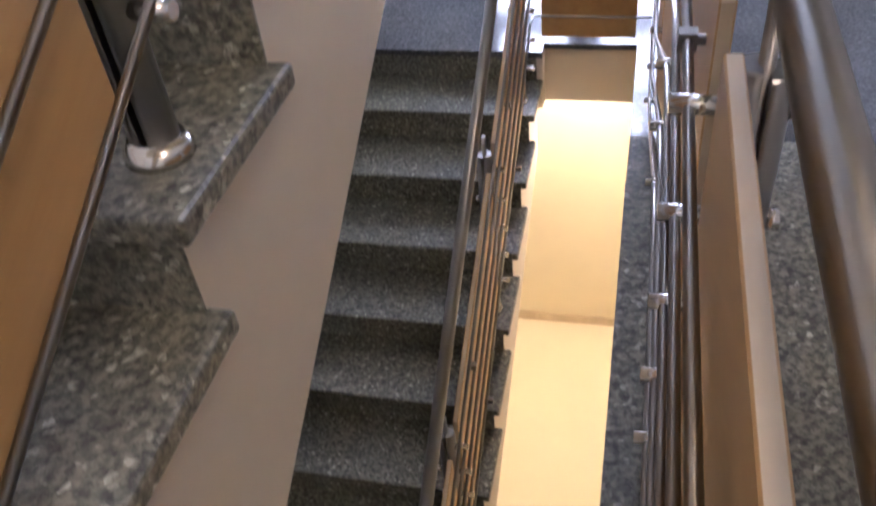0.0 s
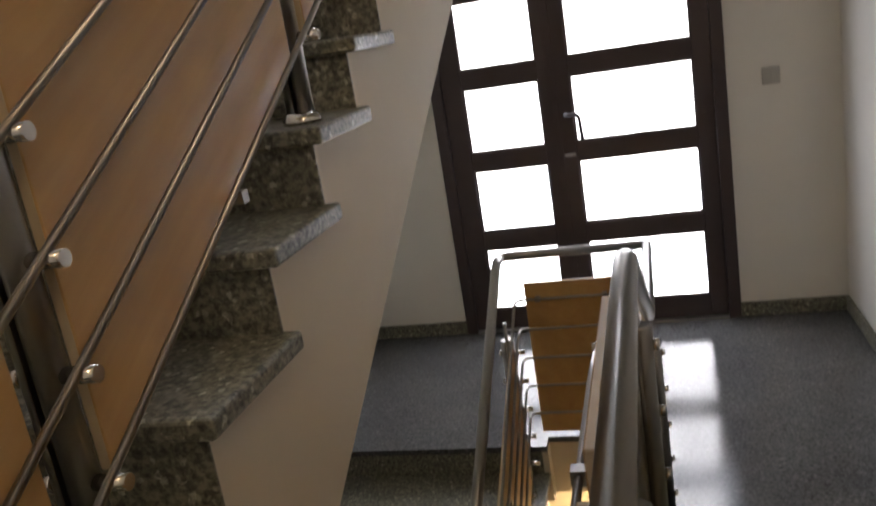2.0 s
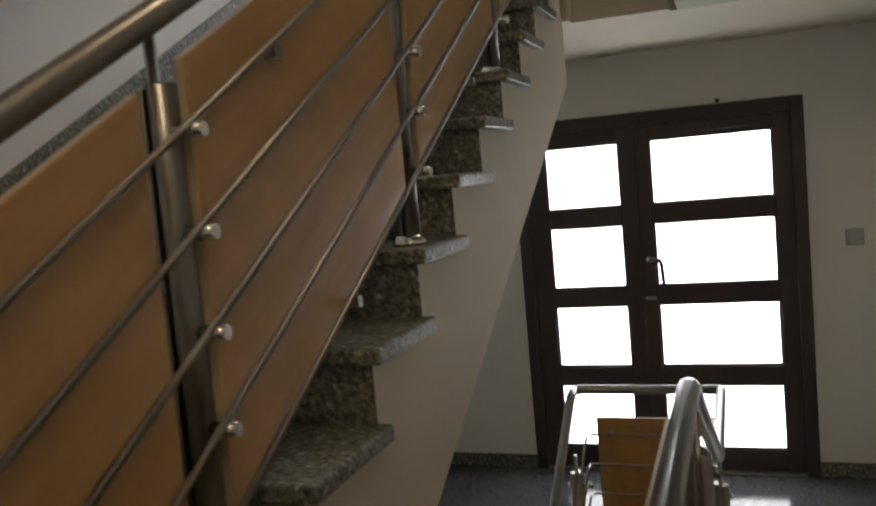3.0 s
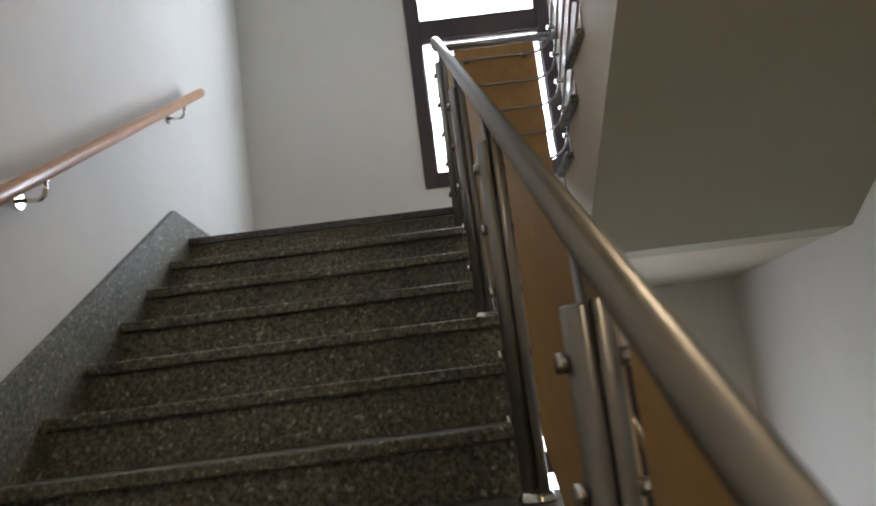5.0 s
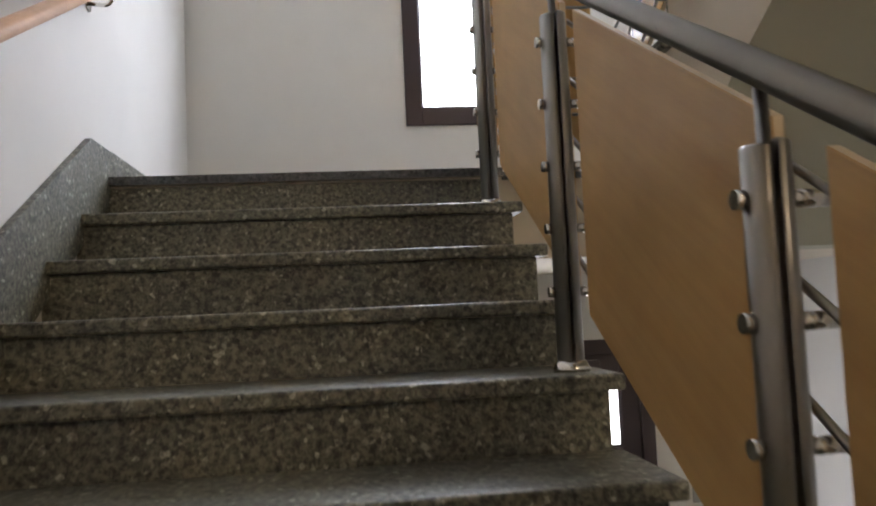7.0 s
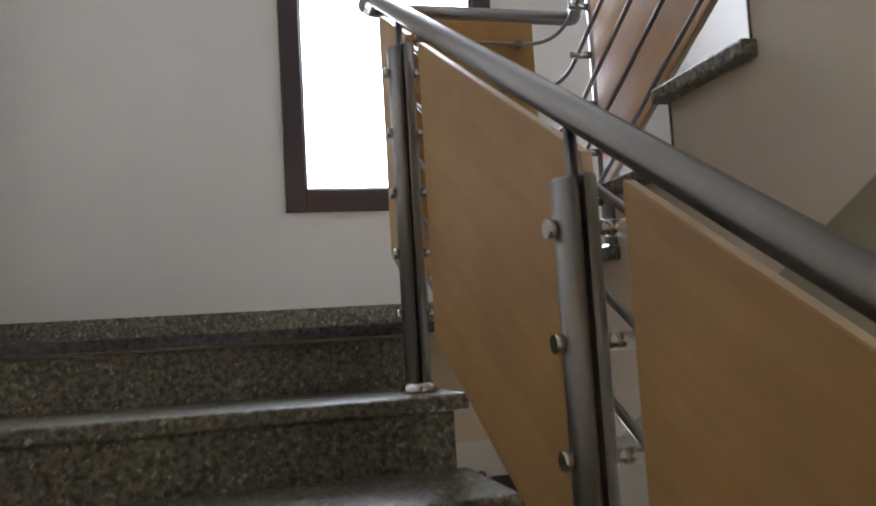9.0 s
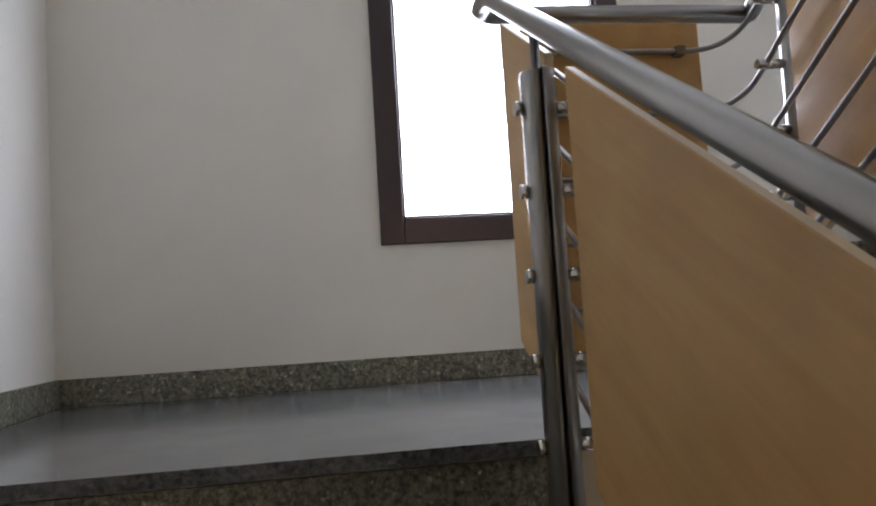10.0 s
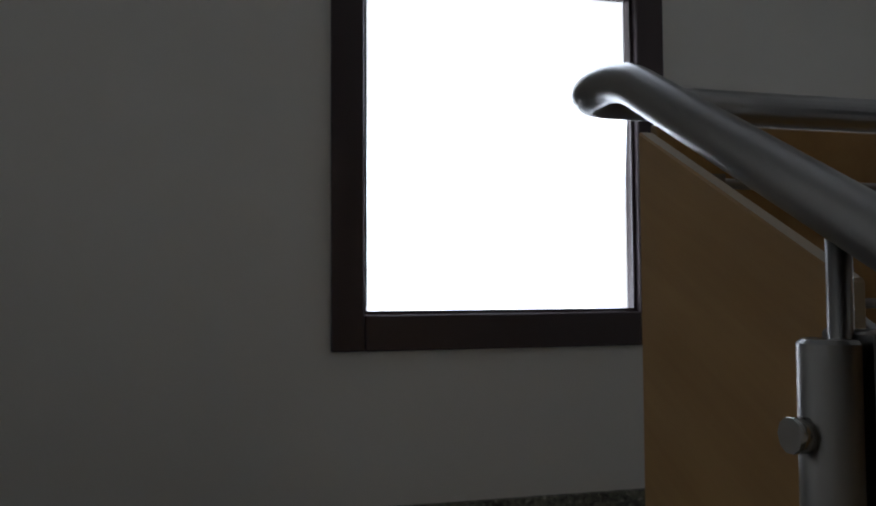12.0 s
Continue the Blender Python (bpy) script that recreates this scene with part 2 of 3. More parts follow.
def landing(name, floor, lip_left, lip_well, lip_right, label):
    """A far landing: slab with a well notch, and its granite top."""
    slab = boxes((LEFT, 0.0, lip_left + 0.03, FAR, floor - 0.33, floor - 0.03), (0.0, WELL, lip_well + 0.02, FAR, floor - 0.33, floor - 0.03),
                 (WELL, RIGHT, lip_right + 0.03, FAR, floor - 0.33, floor - 0.03))
    top = tagged(part(name, boxes((LEFT, 0.0, lip_left, FAR, floor - 0.03, floor), (0.0, WELL, lip_well, FAR, floor - 0.03, floor),
                                  (WELL, RIGHT, lip_right, FAR, floor - 0.03, floor)), GRANITE_FLOOR), label, "floor", "", "structure")
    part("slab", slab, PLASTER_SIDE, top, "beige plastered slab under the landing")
    return top


landing("floor_door", DOOR_FLOOR, LIP, 3.43, 2.42, "polished grey granite landing floor before the door")
landing("floor_upper", UPPER, LIP, 3.43, LIP + UP_SHIFT, "polished grey granite landing floor below the window")


def near_landing(name, floor, well_end, lip_left, lip_right, label):
    top = tagged(part(name, boxes((LEFT, 0.0, NEAR, lip_left, floor - 0.03, floor), (0.0, WELL, NEAR, well_end, floor - 0.03, floor),
                                  (WELL, RIGHT, NEAR, lip_right, floor - 0.03, floor)), GRANITE), label, "floor", "", "structure")
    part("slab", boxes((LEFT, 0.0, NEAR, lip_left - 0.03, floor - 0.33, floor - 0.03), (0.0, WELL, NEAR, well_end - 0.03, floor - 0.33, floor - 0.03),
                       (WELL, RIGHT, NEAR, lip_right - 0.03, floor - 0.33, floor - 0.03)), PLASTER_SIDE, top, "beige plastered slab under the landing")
    return top


C_LIP = 1.28
near_landing("floor_middle", MID, -0.60, -2 * G, C_LIP, "dark speckled granite middle landing")
near_landing("floor_lower", LOW_MID, -0.05, 0.0, 0.0, "dark speckled granite lower landing")
near_landing("floor_top", UPPER + 12 * R, 0.10, 0.10, 0.15, "dark speckled granite landing high above")

# ---- stairs ----


def flight(name, x0, x1, well_side, y_first, dy, z_first, n, label, drop=0.62, rise=R, going=G):
    """n risers from the first riser's face at y_first, rising by dy = +1 or -1 along y. Treads overhang at the well."""
    ends = (x0, x1 - 0.035) if well_side > 0 else (x0 + 0.035, x1)
    s = rise / going
    length = n * going
    prof = []
    for i in range(n):
        prof += [(i * going, i * rise), (i * going, (i + 1) * rise - 0.036)]
    back = length - going
    prof.append((back + 0.02, n * rise - 0.036))
    prof.append((back + 0.02, min(n * rise - 0.34, rise + back * s - drop)))
    low = -0.33
    y_low = max(0.0, (drop + low - rise) / s)
    if y_low < back:
        prof.append((y_low, low))
    prof.append((0.0, low))
    clean = []
    for q in prof:
        if not clean or (abs(q[0] - clean[-1][0]) + abs(q[1] - clean[-1][1])) > 1e-5:
            clean.append(q)
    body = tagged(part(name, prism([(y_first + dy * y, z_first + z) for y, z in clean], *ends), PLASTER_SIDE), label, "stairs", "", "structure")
    # down-facing faces get the olive colour with the underside shade in it
    body.data.materials.append(SHADED_SOFFIT)
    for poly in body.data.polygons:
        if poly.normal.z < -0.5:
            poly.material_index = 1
    tread = mesh_of("tread", soft_box(x0, x1, -NOSE if dy > 0 else -going - 0.012, going + 0.012 if dy > 0 else NOSE, -0.036, 0.0, 0.007, 2), GRANITE)
    e = 0.004
    riser = mesh_of("riser", boxes((ends[0] + (0 if well_side > 0 else -e), ends[1] + (e if well_side > 0 else 0), -0.004 if dy > 0 else 0.0, 0.0 if dy > 0 else 0.004, 0.001, rise - 0.037)), GRANITE)
    cheek = mesh_of("cheek", boxes((ends[1] + 0.001 if well_side > 0 else ends[0] - 0.012, ends[1] + 0.012 if well_side > 0 else ends[0] - 0.001,
                                    0.0 if dy > 0 else -going, going if dy > 0 else 0.0, 0.0, rise - 0.037)), GRANITE)
    for i in range(n):
        y = y_first + dy * i * going
        if i < n - 1:
            shared("tread", tread, body, (0, y, z_first + (i + 1) * rise))
        shared("riser", riser, body, (0, y, z_first + i * rise))
    return body


flight("stairs_upper", LEFT, 0.0, 1, -2 * G, 1, MID, 14, "speckled dark granite steps rising to the window landing")
flight("stairs_lower", LEFT, 0.0, 1, 0.0, 1, LOW_MID, 12, "speckled dark granite steps down from the door landing")
C_RISE, C_GO = (MID - DOOR_FLOOR) / 5, 0.285
flight("stairs_short", WELL, RIGHT, -1, C_LIP - 0.03 + 4 * C_GO, -1, DOOR_FLOOR, 5, "short flight of speckled granite steps", 0.55, C_RISE, C_GO)
flight("stairs_top", WELL, RIGHT, -1, LIP + NOSE + UP_SHIFT, -1, UPPER, 12, "granite steps climbing on from the window landing")

# sloped granite skirting on the walls
s = R / G


def sloped(name, x0, x1, y0, z0, y1, z1, h, label):
    prof = [(y0, z0), (y1, z1), (y1, z1 + h), (y0, z0 + h)]
    return setting(name, prism(prof, x0, x1), GRANITE, label, "skirting")


ya = -2 * G
TRIM = 0.212
yp = ya + (UPPER + 0.095 - TRIM - MID - R) / s
prism_pts = [(ya - 0.30, MID + 0.002), (ya - 0.30, MID + 0.10), (ya - 0.42 * G * 2, MID + 0.10), (ya, MID + R + TRIM), (yp, UPPER + 0.095),
             (LIP + 0.05, UPPER + 0.095), (LIP + 0.05, UPPER + 0.001), (LIP, UPPER - 0.1), (ya, MID + 0.001)]
setting("trim_stairs", prism(prism_pts, LEFT + 0.001, LEFT + 0.022), GRANITE, "sloping grey granite skirting beside the steps", "skirting")


def skirting(name, spans, label):
    return setting(name, boxes(*spans), GRANITE, label, "skirting")


H = 0.10
skirting("baseboard_upper", [(LEFT + 0.02, RIGHT - 0.02, FAR - 0.018, FAR - 0.001, UPPER + 0.001, UPPER + H), (LEFT + 0.001, LEFT + 0.018, LIP + 0.052, FAR - 0.001, UPPER + 0.001, UPPER + H),
                             (RIGHT - 0.018, RIGHT - 0.001, LIP, FAR - 0.001, UPPER + 0.001, UPPER + H)], "dark granite skirting below the window")
skirting("baseboard_door", [(LEFT + 0.02, DX0 - 0.003, FAR - 0.018, FAR - 0.001, DOOR_FLOOR + 0.001, DOOR_FLOOR + 0.09), (DX1 + 0.003, RIGHT - 0.02, FAR - 0.018, FAR - 0.001, DOOR_FLOOR + 0.001, DOOR_FLOOR + 0.09),
                            (LEFT + 0.001, LEFT + 0.018, LIP, FAR - 0.001, DOOR_FLOOR + 0.001, DOOR_FLOOR + 0.09), (RIGHT - 0.018, RIGHT - 0.001, 2.45, FAR - 0.001, DOOR_FLOOR + 0.001, DOOR_FLOOR + 0.09)], "dark granite skirting beside the door")
skirting("baseboard_middle", [(LEFT + 0.001, LEFT + 0.018, NEAR, -0.9, MID + 0.001, MID + H), (RIGHT - 0.018, RIGHT - 0.001, NEAR, C_LIP, MID + 0.001, MID + H),
                              (LEFT + 0.02, RIGHT - 0.02, NEAR + 0.001, NEAR + 0.018, MID + 0.001, MID + H)], "dark granite skirting of the middle landing")

# ---- door ----


def frame_bars(parent, name, rects, y0, y1, r=0.004):
    for x0, x1, z0, z1 in rects:
        part(name, soft_box(x0, x1, y0, y1, z0, z1, r, 1), BRONZE, parent)


door = tagged(new("door_1"), "closed dark bronze double door with four rows of glass panes", "door", "", "structure")
DZ = DOOR_FLOOR
f0, f1 = FAR - 0.035, FAR + 0.09
frame_bars(door, "jamb", [(DX0, DX0 + 0.075, DZ, DTOP), (DX1 - 0.075, DX1, DZ, DTOP)], f0, f1)
frame_bars(door, "head", [(DX0 + 0.075, DX1 - 0.075, DTOP - 0.085, DTOP)], f0, f1)
ROWS = [(0.678, 1.095), (0.560 - 0.417, 0.560), (0.025 - 0.417, 0.025), (-0.945, -0.515)]


def leaf(name, x0, x1, p0, p1, label):
    lf = new(name)
    lf.parent = door
    lf["label"] = label
    z0, z1 = DZ + 0.018, DTOP - 0.086
    y0, y1 = FAR - 0.015, FAR + 0.045
    frame_bars(lf, "stile", [(x0, p0, z0, z1), (p1, x1, z0, z1)], y0, y1)
    edges = [z1] + [v for lo, hi in ROWS for v in (hi, lo)] + [z0]
    for hi, lo in zip(edges[::2], edges[1::2]):
        frame_bars(lf, "rail", [(p0, p1, lo, hi)], y0 + 0.003, y1 - 0.003)
    for lo, hi in ROWS:
        pane = part("pane", boxes((p0 - 0.004, p1 + 0.004, FAR + 0.012, FAR + 0.018, lo - 0.004, hi + 0.004)), GLASS, lf)
        pane.visible_shadow = False
        bead = bmesh.new()
        for a in ((p0, p1, lo, lo + 0.012), (p0, p1, hi - 0.012, hi), (p0, p0 + 0.012, lo + 0.012, hi - 0.012), (p1 - 0.012, p1, lo + 0.012, hi - 0.012)):
            box(bead, a[0], a[1], FAR - 0.002, FAR + 0.011, a[2], a[3])
        part("glazing_bead", bead, BRONZE, lf)
    return lf


leaf("narrow_leaf", DX0 + 0.076, 0.0745, -0.505, -0.013, "narrow fixed leaf of the door")
wide = leaf("wide_leaf", 0.0755, DX1 - 0.076, 0.18, 0.92, "wide opening leaf of the door")
hx = 0.135
part("astragal", soft_box(0.055, 0.095, FAR - 0.022, FAR - 0.0155, DZ + 0.02, DTOP - 0.09, 0.002, 1), BRONZE, wide)
smooth_rod("pull_handle", filleted([(hx, FAR - 0.012, 0.325), (hx, FAR - 0.070, 0.325), (hx + 0.082, FAR - 0.080, 0.325), (hx + 0.092, FAR - 0.080, 0.165)], 0.035), 0.012, BRONZE, wide, 10, "curved steel door pull")
part("lock_plate", soft_box(hx - 0.035, hx + 0.035, FAR - 0.024, FAR - 0.014, 0.055, 0.075, 0.003, 1), STEEL, wide, "small steel lock plate")
part("door_closer", soft_box(0.55, 0.80, FAR - 0.06, FAR - 0.016, 1.12, 1.165, 0.006, 2), BRONZE, wide, "dark door closer at the top")
tagged(part("door_stop", soft_box(0.60, 0.625, FAR - 0.045, FAR - 0.001, DTOP + 0.005, DTOP + 0.03, 0.004, 1), BRONZE), "small dark stop above the door head", "door stop")
setting("threshold", soft_box(DX0 + 0.076, DX1 - 0.076, FAR - 0.05, FAR + 0.12, DZ + 0.0005, DZ + 0.016, 0.003, 1), STEEL, "thin metal threshold under the door", "threshold")

switch = tagged(part("light_switch", soft_box(1.301, 1.401, FAR - 0.012, FAR - 0.001, 0.345, 0.445, 0.004, 2), PLASTIC), "square grey light switch on the cream wall", "light switch")
part("rocker", soft_box(1.322, 1.349, FAR - 0.017, FAR - 0.0121, 0.365, 0.425, 0.002, 1), PLASTIC, switch)
part("rocker", soft_box(1.352, 1.380, FAR - 0.017, FAR - 0.0121, 0.365, 0.425, 0.002, 1), PLASTIC, switch)

# ---- window ----
win = tagged(new("window_1"), "tall dark bronze framed window with bright panes", "window", "", "structure")
y0, y1 = FAR - 0.02, FAR + 0.07
frame_bars(win, "jamb", [(WX0, WX0 + 0.092, WZ0, WZ1), (WX1 - 0.092, WX1, WZ0, WZ1)], y0, y1)
frame_bars(win, "rail", [(WX0 + 0.092, WX1 - 0.092, WZ0, WZ0 + 0.100), (WX0 + 0.092, WX1 - 0.092, 3.569, 3.72), (WX0 + 0.092, WX1 - 0.092, WZ1 - 0.09, WZ1)], y0, y1)
for lo, hi in ((WZ0 + 0.100, 3.569), (3.72, WZ1 - 0.09)):
    pane = part("pane", boxes((WX0 + 0.088, WX1 - 0.088, FAR + 0.02, FAR + 0.026, lo - 0.004, hi + 0.004)), GLASS, win)
    pane.visible_shadow = False
    bead = bmesh.new()
    a, b = WX0 + 0.092, WX1 - 0.092
    for q in ((a, b, lo, lo + 0.01), (a, b, hi - 0.01, hi), (a, a + 0.01, lo + 0.01, hi - 0.01), (b - 0.01, b, lo + 0.01, hi - 0.01)):
        box(bead, q[0], q[1], FAR + 0.004, FAR + 0.019, q[2], q[3])
    part("glazing_bead", bead, BRONZE, win)

bd = bmesh.new()
box(bd, -7, 8, FAR + 3.0, FAR + 3.05, -3.5, 9)
setting("backdrop", bd, OUTDOORS, "plain bright overcast daylight outside the glass", "sky")

# ---- railings ----
BAR_H = (0.129, 0.273, 0.416, 0.561, 0.706)
RAIL_H, TUBE_R = 0.868, 0.0215


def half_shell(x, y, z0, z1, side, r=0.026, gap=0.0045, n=10):
    """One half of a split tube: a D section that bulges towards side, standing from z0 to z1."""
    outline = [(x + side * (gap + r * math.sin(math.pi * k / n)), y - r * 0.94 * math.cos(math.pi * k / n)) for k in range(n + 1)]
    bm = bmesh.new()
    rings = []
    for z, k in ((z0, 1.0), (z1 - 0.003, 1.0), (z1, 0.88)):
        rings.append([bm.verts.new((x + side * gap + (px - x - side * gap) * k, y + (py - y) * k, z)) for px, py in outline])
    for a, b in zip(rings, rings[1:]):
        for m in range(n + 1):
            bm.faces.new((a[m], a[(m + 1) % (n + 1)], b[(m + 1) % (n + 1)], b[m]))
    bm.faces.new(rings[0][::-1])
    bm.faces.new(rings[-1])
    return bm


def post(parent, x, y, z, side, rail_z, bars, foot=True):
    """A split post: two half shells with a slit between, a neck in the slit, foot collar, clamps to the bars. side: towards the well."""
    top = rail_z - 0.092
    p = part("post", half_shell(x, y, z, top, side), STEEL, parent, "split brushed steel post")
    part("half_post", half_shell(x, y, z + 0.022, top - 0.006, -side), STEEL, p)
    for ob in (p, p.children[0]):
        for poly in ob.data.polygons:
            poly.use_smooth = abs(poly.normal.z) < 0.5 and poly.area < 0.02
    smooth_rod("neck", [(x, y, z + 0.03), (x, y, rail_z - TUBE_R * 0.6)], 0.0088, STEEL, p, 10)
    if foot:
        bm = rod([(x, y, z), (x, y, z + 0.008), (x, y, z + 0.024)], 0.042, 18)
        for v in bm.verts:
            if v.co.z > z + 0.02:
                v.co.x, v.co.y = x + (v.co.x - x) * 0.80, y + (v.co.y - y) * 0.80
        part("foot_collar", bm, CHROME, p, "polished round foot collar", True)
    for bx, bz in bars:
        smooth_rod("clamp", [(x + side * 0.027, y, bz), (bx + side * 0.020, y, bz)], 0.0112, CHROME, p, 12)
        smooth_rod("clamp_nut", [(x - side * 0.043, y, bz), (x - side * 0.030, y, bz)], 0.0125, CHROME, p, 10)
    return p


def slope_panel(parent, x0, x1, y0, y1, f, lo, hi):
    """A veneered board whose long edges follow the slope f(y)."""
    xs = (min(x0, x1), max(x0, x1))
    bm = prism([(y0, f(y0) + lo), (y1, f(y1) + lo), (y1, f(y1) + hi), (y0, f(y0) + hi)], *xs)
    bmesh.ops.recalc_face_normals(bm, faces=bm.faces)
    bmesh.ops.bevel(bm, geom=bm.edges[:], offset=0.002, segments=1, affect="EDGES")
    ob = part("panel", bm, PANEL if x0 < 0.2 else PANEL_DOWN, parent, "orange veneered board")
    ob.data.materials.append(PANEL_EDGE)
    for poly in ob.data.polygons:
        if abs(poly.normal.x) < 0.5:
            poly.material_index = 1
    return ob


def clip(parent, bx, px, y, z):
    bm = boxes((min(bx, px), max(bx, px), y - 0.006, y + 0.006, z - 0.004, z + 0.004))
    box(bm, bx - 0.011, bx + 0.011, y - 0.011, y + 0.011, z - 0.011, z + 0.011)
    return part("clip", bm, STEEL, parent)


def end_board(parent, y, z0, z1):
    bm = soft_box(0.01, WELL - 0.01, y - 0.009, y + 0.009, z0, z1, 0.002, 1)
    ob = part("end_panel", bm, PANEL, parent, "orange veneered board across the end of the well")
    return ob


XB, XC = -0.084, WELL + 0.132
PB, PC = -0.053, WELL + 0.092
BB, BC = -0.029, WELL + 0.062


def left_nosing(y, z_low, y_low):
    return z_low + R + (y - y_low) * s


def stair_railing(label, f_left, posts_left, loop_y, loop_z, rail_y0, f_right, posts_right, y_right_end, end_floor, sweep=False):
    """Rail that climbs on the left side of the well, turns round its far end and goes on at the right side."""
    r = tagged(new("stair_railing"), label, "railing", "railings of the stairwell")
    flat = loop_y - 0.11
    pts = [(XB, rail_y0, f_left(rail_y0) + RAIL_H), (XB, flat, loop_z), (XB, loop_y, loop_z), (XC, loop_y, loop_z)]
    right = [(XC, y, z + RAIL_H) for y, z in f_right]
    right[0] = (XC, right[0][1], loop_z)
    smooth_rod("handrail", filleted(pts + right, 0.05, 6), TUBE_R, STEEL, r, 24, "thick brushed steel handrail tube")
    for h in BAR_H:
        zz = end_floor + h + 0.11
        pts = [(BB, rail_y0, f_left(rail_y0) + h), (BB, flat, zz), (BB, loop_y - 0.04, zz), (BC, loop_y - 0.04, zz)]
        rp = [(BC, y, z + h) for y, z in f_right]
        if sweep:
            rp = rp[2:]
            k = f_right[1]
            rp.insert(0, (BC, k[0] - 0.10, k[1] + h + (0.10 * (f_right[2][1] - k[1]) / (k[0] - f_right[2][0]))))
        else:
            rp[0] = (BC, rp[0][1], zz)
        smooth_rod("bar", filleted(pts + rp, 0.16, 10), 0.0065, STEEL, r, 8)
    for y, z in posts_left:
        post(r, XB, y, z, 1, min(f_left(y) + RAIL_H, loop_z + 0.02), [(BB, f_left(y) + h) for h in BAR_H])
    ys = [rail_y0] + [y for y, z in posts_left] + [loop_y - 0.02]
    for a, b in zip(ys, ys[1:]):
        a2, b2 = a + 0.020, b - 0.088
        if b2 - a2 > 0.05:
            pn = slope_panel(r, PB - 0.009, PB + 0.009, a2, b2, f_left, 0.122, 0.800)
            if b2 - a2 > 0.3:
                for k, h in ((0.28, BAR_H[4]), (0.55, BAR_H[0])):
                    y = a2 + (b2 - a2) * k
                    clip(pn, BB, PB, y, f_left(y) + h)
    fr = lambda y: float(np.interp(y, [q[0] for q in f_right][::-1], [q[1] for q in f_right][::-1]))
    for y, z in posts_right:
        post(r, XC, y, z, -1, fr(y) + RAIL_H - 0.02, [(BC, fr(y) + h) for h in BAR_H])
    ys = [loop_y - 0.02] + [y for y, z in posts_right] + [y_right_end]
    for a, b in zip(ys, ys[1:]):
        hi, lo = a - 0.062, b + 0.045
        if hi - lo > 0.05:
            knots = [q[0] for q in f_right if lo + 0.02 < q[0] < hi - 0.02]
            cuts = [hi] + knots + [lo]
            pn = None
            for c, d in zip(cuts, cuts[1:]):
                pn = slope_panel(r, PC - 0.009, PC + 0.009, d, c, fr, 0.122, 0.800)
            if hi - lo > 0.3:
                clip(pn, BC, PC, cuts[-1] + 0.1, fr(cuts[-1] + 0.1) + BAR_H[4])
    ep = end_board(r, loop_y - 0.012, end_floor + 0.13, end_floor + 0.89)
    for h in (BAR_H[4],):
        for x in (0.07, WELL - 0.07):
            part("clip", boxes((x - 0.011, x + 0.011, loop_y - 0.052, loop_y - 0.021, end_floor + h + 0.10, end_floor + h + 0.12)), STEEL, ep)
    return r


fa = lambda y: left_nosing(y, LOW_MID, 0.0)
fb = lambda y: left_nosing(y, MID, -2 * G)
cy0 = C_LIP - 0.03 + 4 * C_GO
PY = 0.093
# door landing: lower flight, loop, then up along the short flight to the middle landing
stair_railing("steel railing with orange boards around the stairwell at the door", fa, [((j - 1) * G + PY, LOW_MID + j * R) for j in (2, 5, 8, 11)], 3.27, -0.085, 0.05,
              [(3.25, DOOR_FLOOR + 0.12), (2.45, DOOR_FLOOR + 0.13), (1.06, MID + 0.0), (-0.52, MID + 0.0)],
              [(2.50, DOOR_FLOOR), (1.20, MID), (0.47, MID), (-0.48, MID)], -0.52, DOOR_FLOOR)
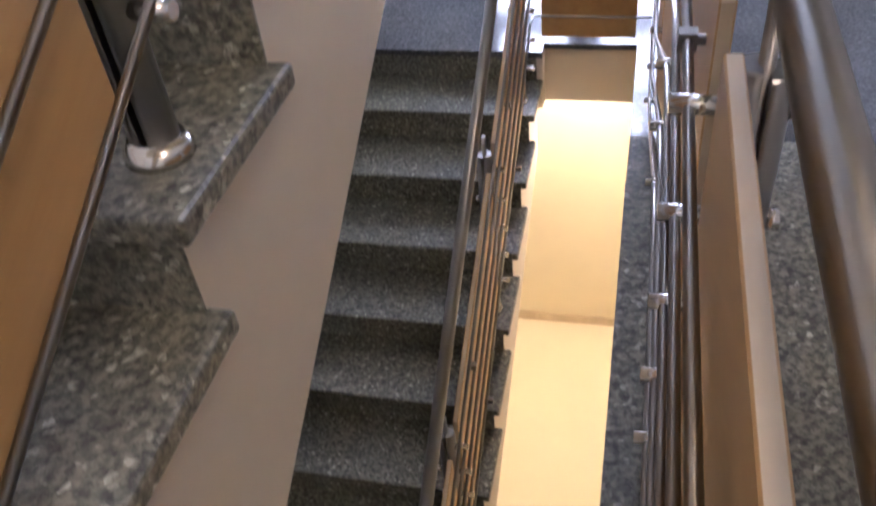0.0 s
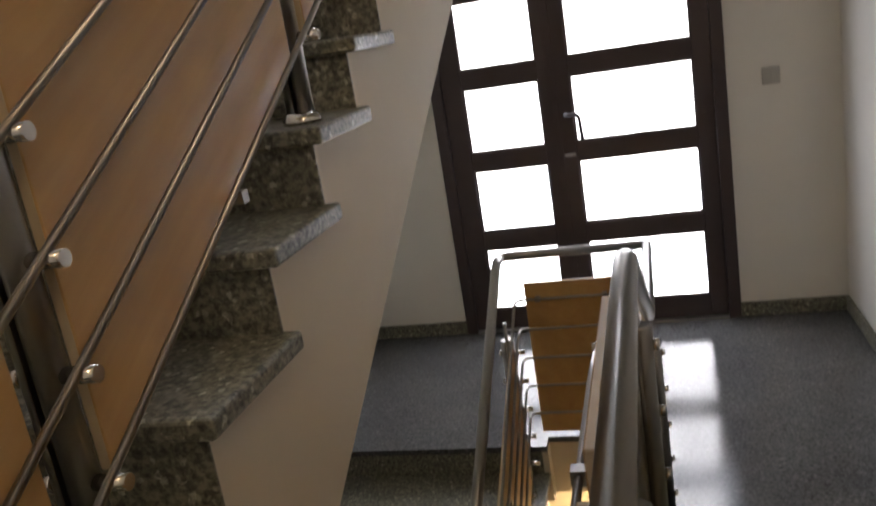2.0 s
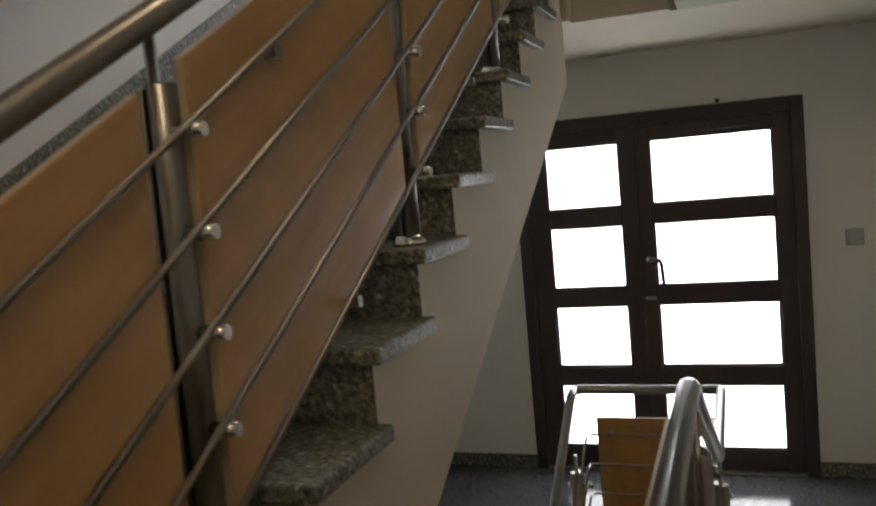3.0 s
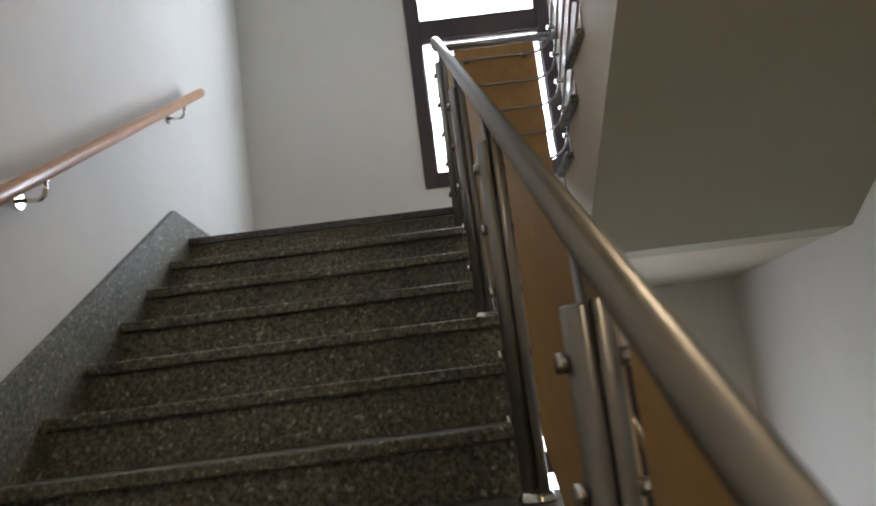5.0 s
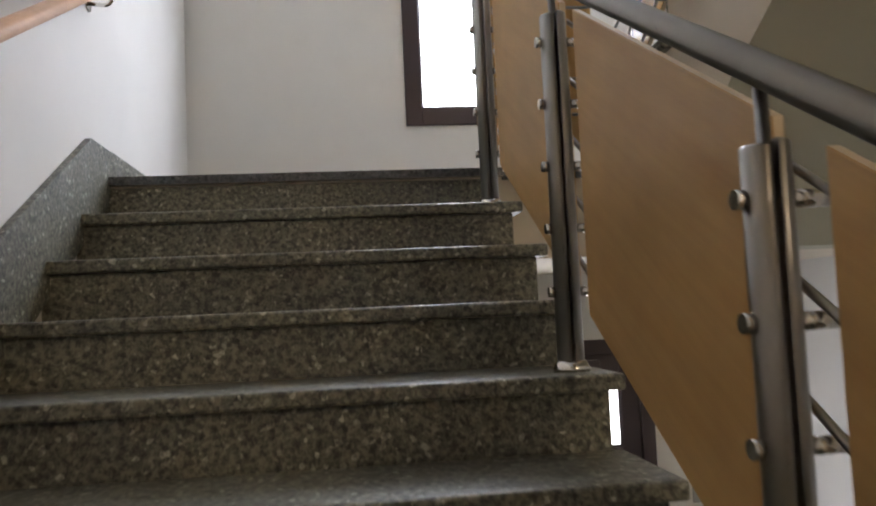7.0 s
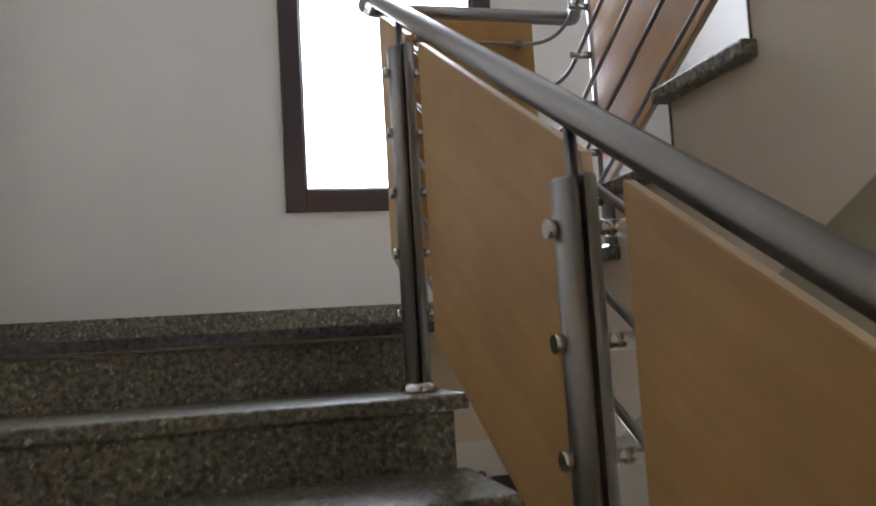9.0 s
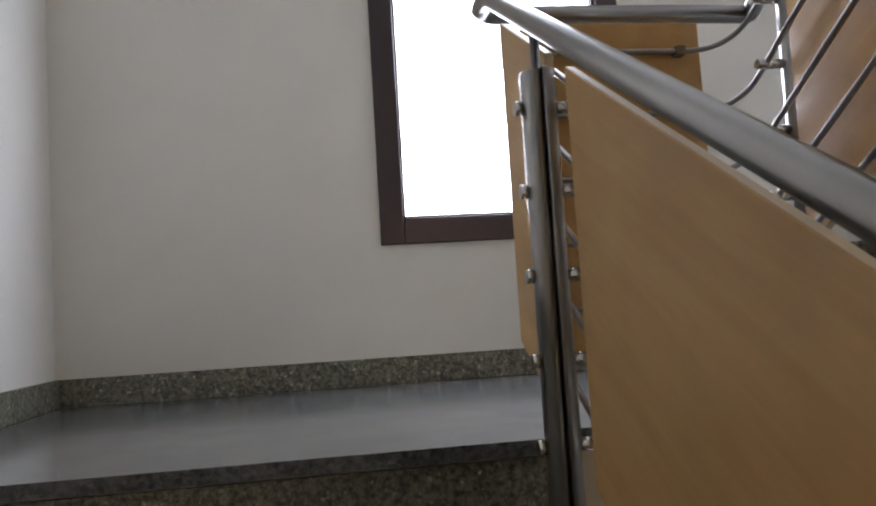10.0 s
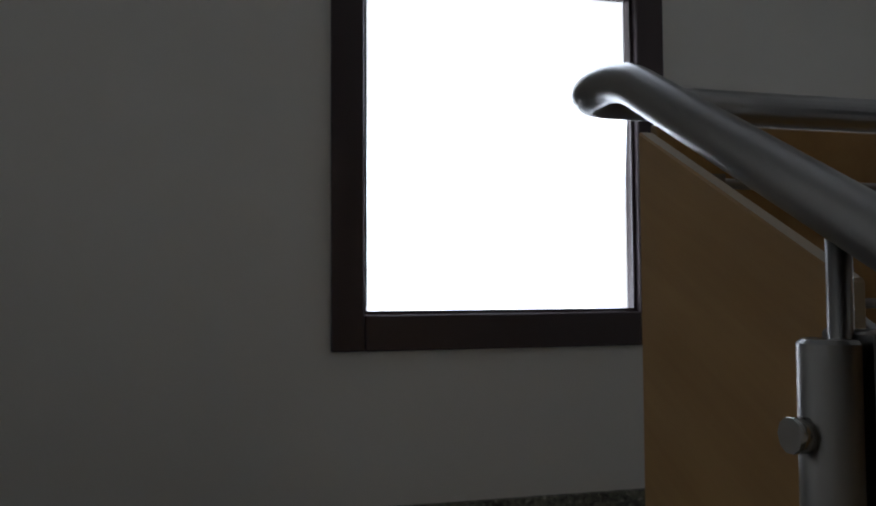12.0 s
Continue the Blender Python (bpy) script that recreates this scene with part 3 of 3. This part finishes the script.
# upper landing
fc = lambda y: UPPER + R + (LIP + NOSE + UP_SHIFT - y) * s
stair_railing("steel railing with orange boards rising to the window landing", fb, [((j - 1) * G + PY, j * R) for j in (-1, 2, 5, 8, 11)], 3.585, 2.898, -0.58,
              [(3.565, UPPER + 0.10), (3.42, UPPER + 0.18), (0.1, fc(0.1))],
              [(LIP + NOSE + UP_SHIFT - 0.1 - G * k, UPPER + R * (k + 1)) for k in (0, 3, 6, 9)], 0.1, UPPER, True)

# ---- wall rails ----


def wall_rail(x, wall_x, pts, brackets, label):
    r = tagged(new("wall_handrail"), label, "handrail", "wooden wall handrails")
    smooth_rod("rail", filleted(pts, 0.05), 0.023, RAILWOOD, r, 16)
    for y, z in brackets:
        b = smooth_rod("bracket", filleted([(wall_x, y, z - 0.075), (x - (x - wall_x) * 0.1, y, z - 0.085), (x, y, z - 0.022)], 0.035), 0.007, CHROME, r, 8)
        d = 0.006 if wall_x < x else -0.006
        smooth_rod("rosette", [(wall_x + d * 0.1, y, z - 0.075), (wall_x + d, y, z - 0.075)], 0.028, CHROME, b, 16)
    return r


fw = lambda y: 1.61 + 0.528 * (y - 1.295)
wall_rail(LEFT + 0.085, LEFT, [(LEFT + 0.085, -0.55, fw(-0.55)), (LEFT + 0.085, 3.51, fw(3.51))], [(y, fw(y)) for y in (-0.4, 0.55, 1.295, 1.75, 3.20)], "round reddish wooden handrail on steel brackets, wall mounted")
# ---- lamps ----


def ceiling_lamp(x, y, z, r, label):
    lampob = tagged(new("ceiling_lamp"), label, "lamp")
    smooth_rod("base", [(x, y, z), (x, y, z - 0.03)], r * 1.05, CHROME, lampob, 28)
    bm = bmesh.new()
    bmesh.ops.create_uvsphere(bm, u_segments=24, v_segments=12, radius=r)
    for v in bm.verts:
        v.co.z *= 0.35
    for v in [v for v in bm.verts if v.co.z > 0.002]:
        v.co.z = 0.002
    bmesh.ops.translate(bm, verts=bm.verts, vec=(x, y, z - 0.031))
    g = part("globe", bm, BULB, lampob, "glowing warm glass", True)
    g.visible_shadow = False
    return lampob


ceiling_lamp(1.35, -1.2, UPPER + 12 * R - 0.331, 0.14, "round warm ceiling lamp over the middle landing")
ceiling_lamp(0.22, 4.1, DOOR_FLOOR - 0.331, 0.14, "round warm lamp over the lower floor")
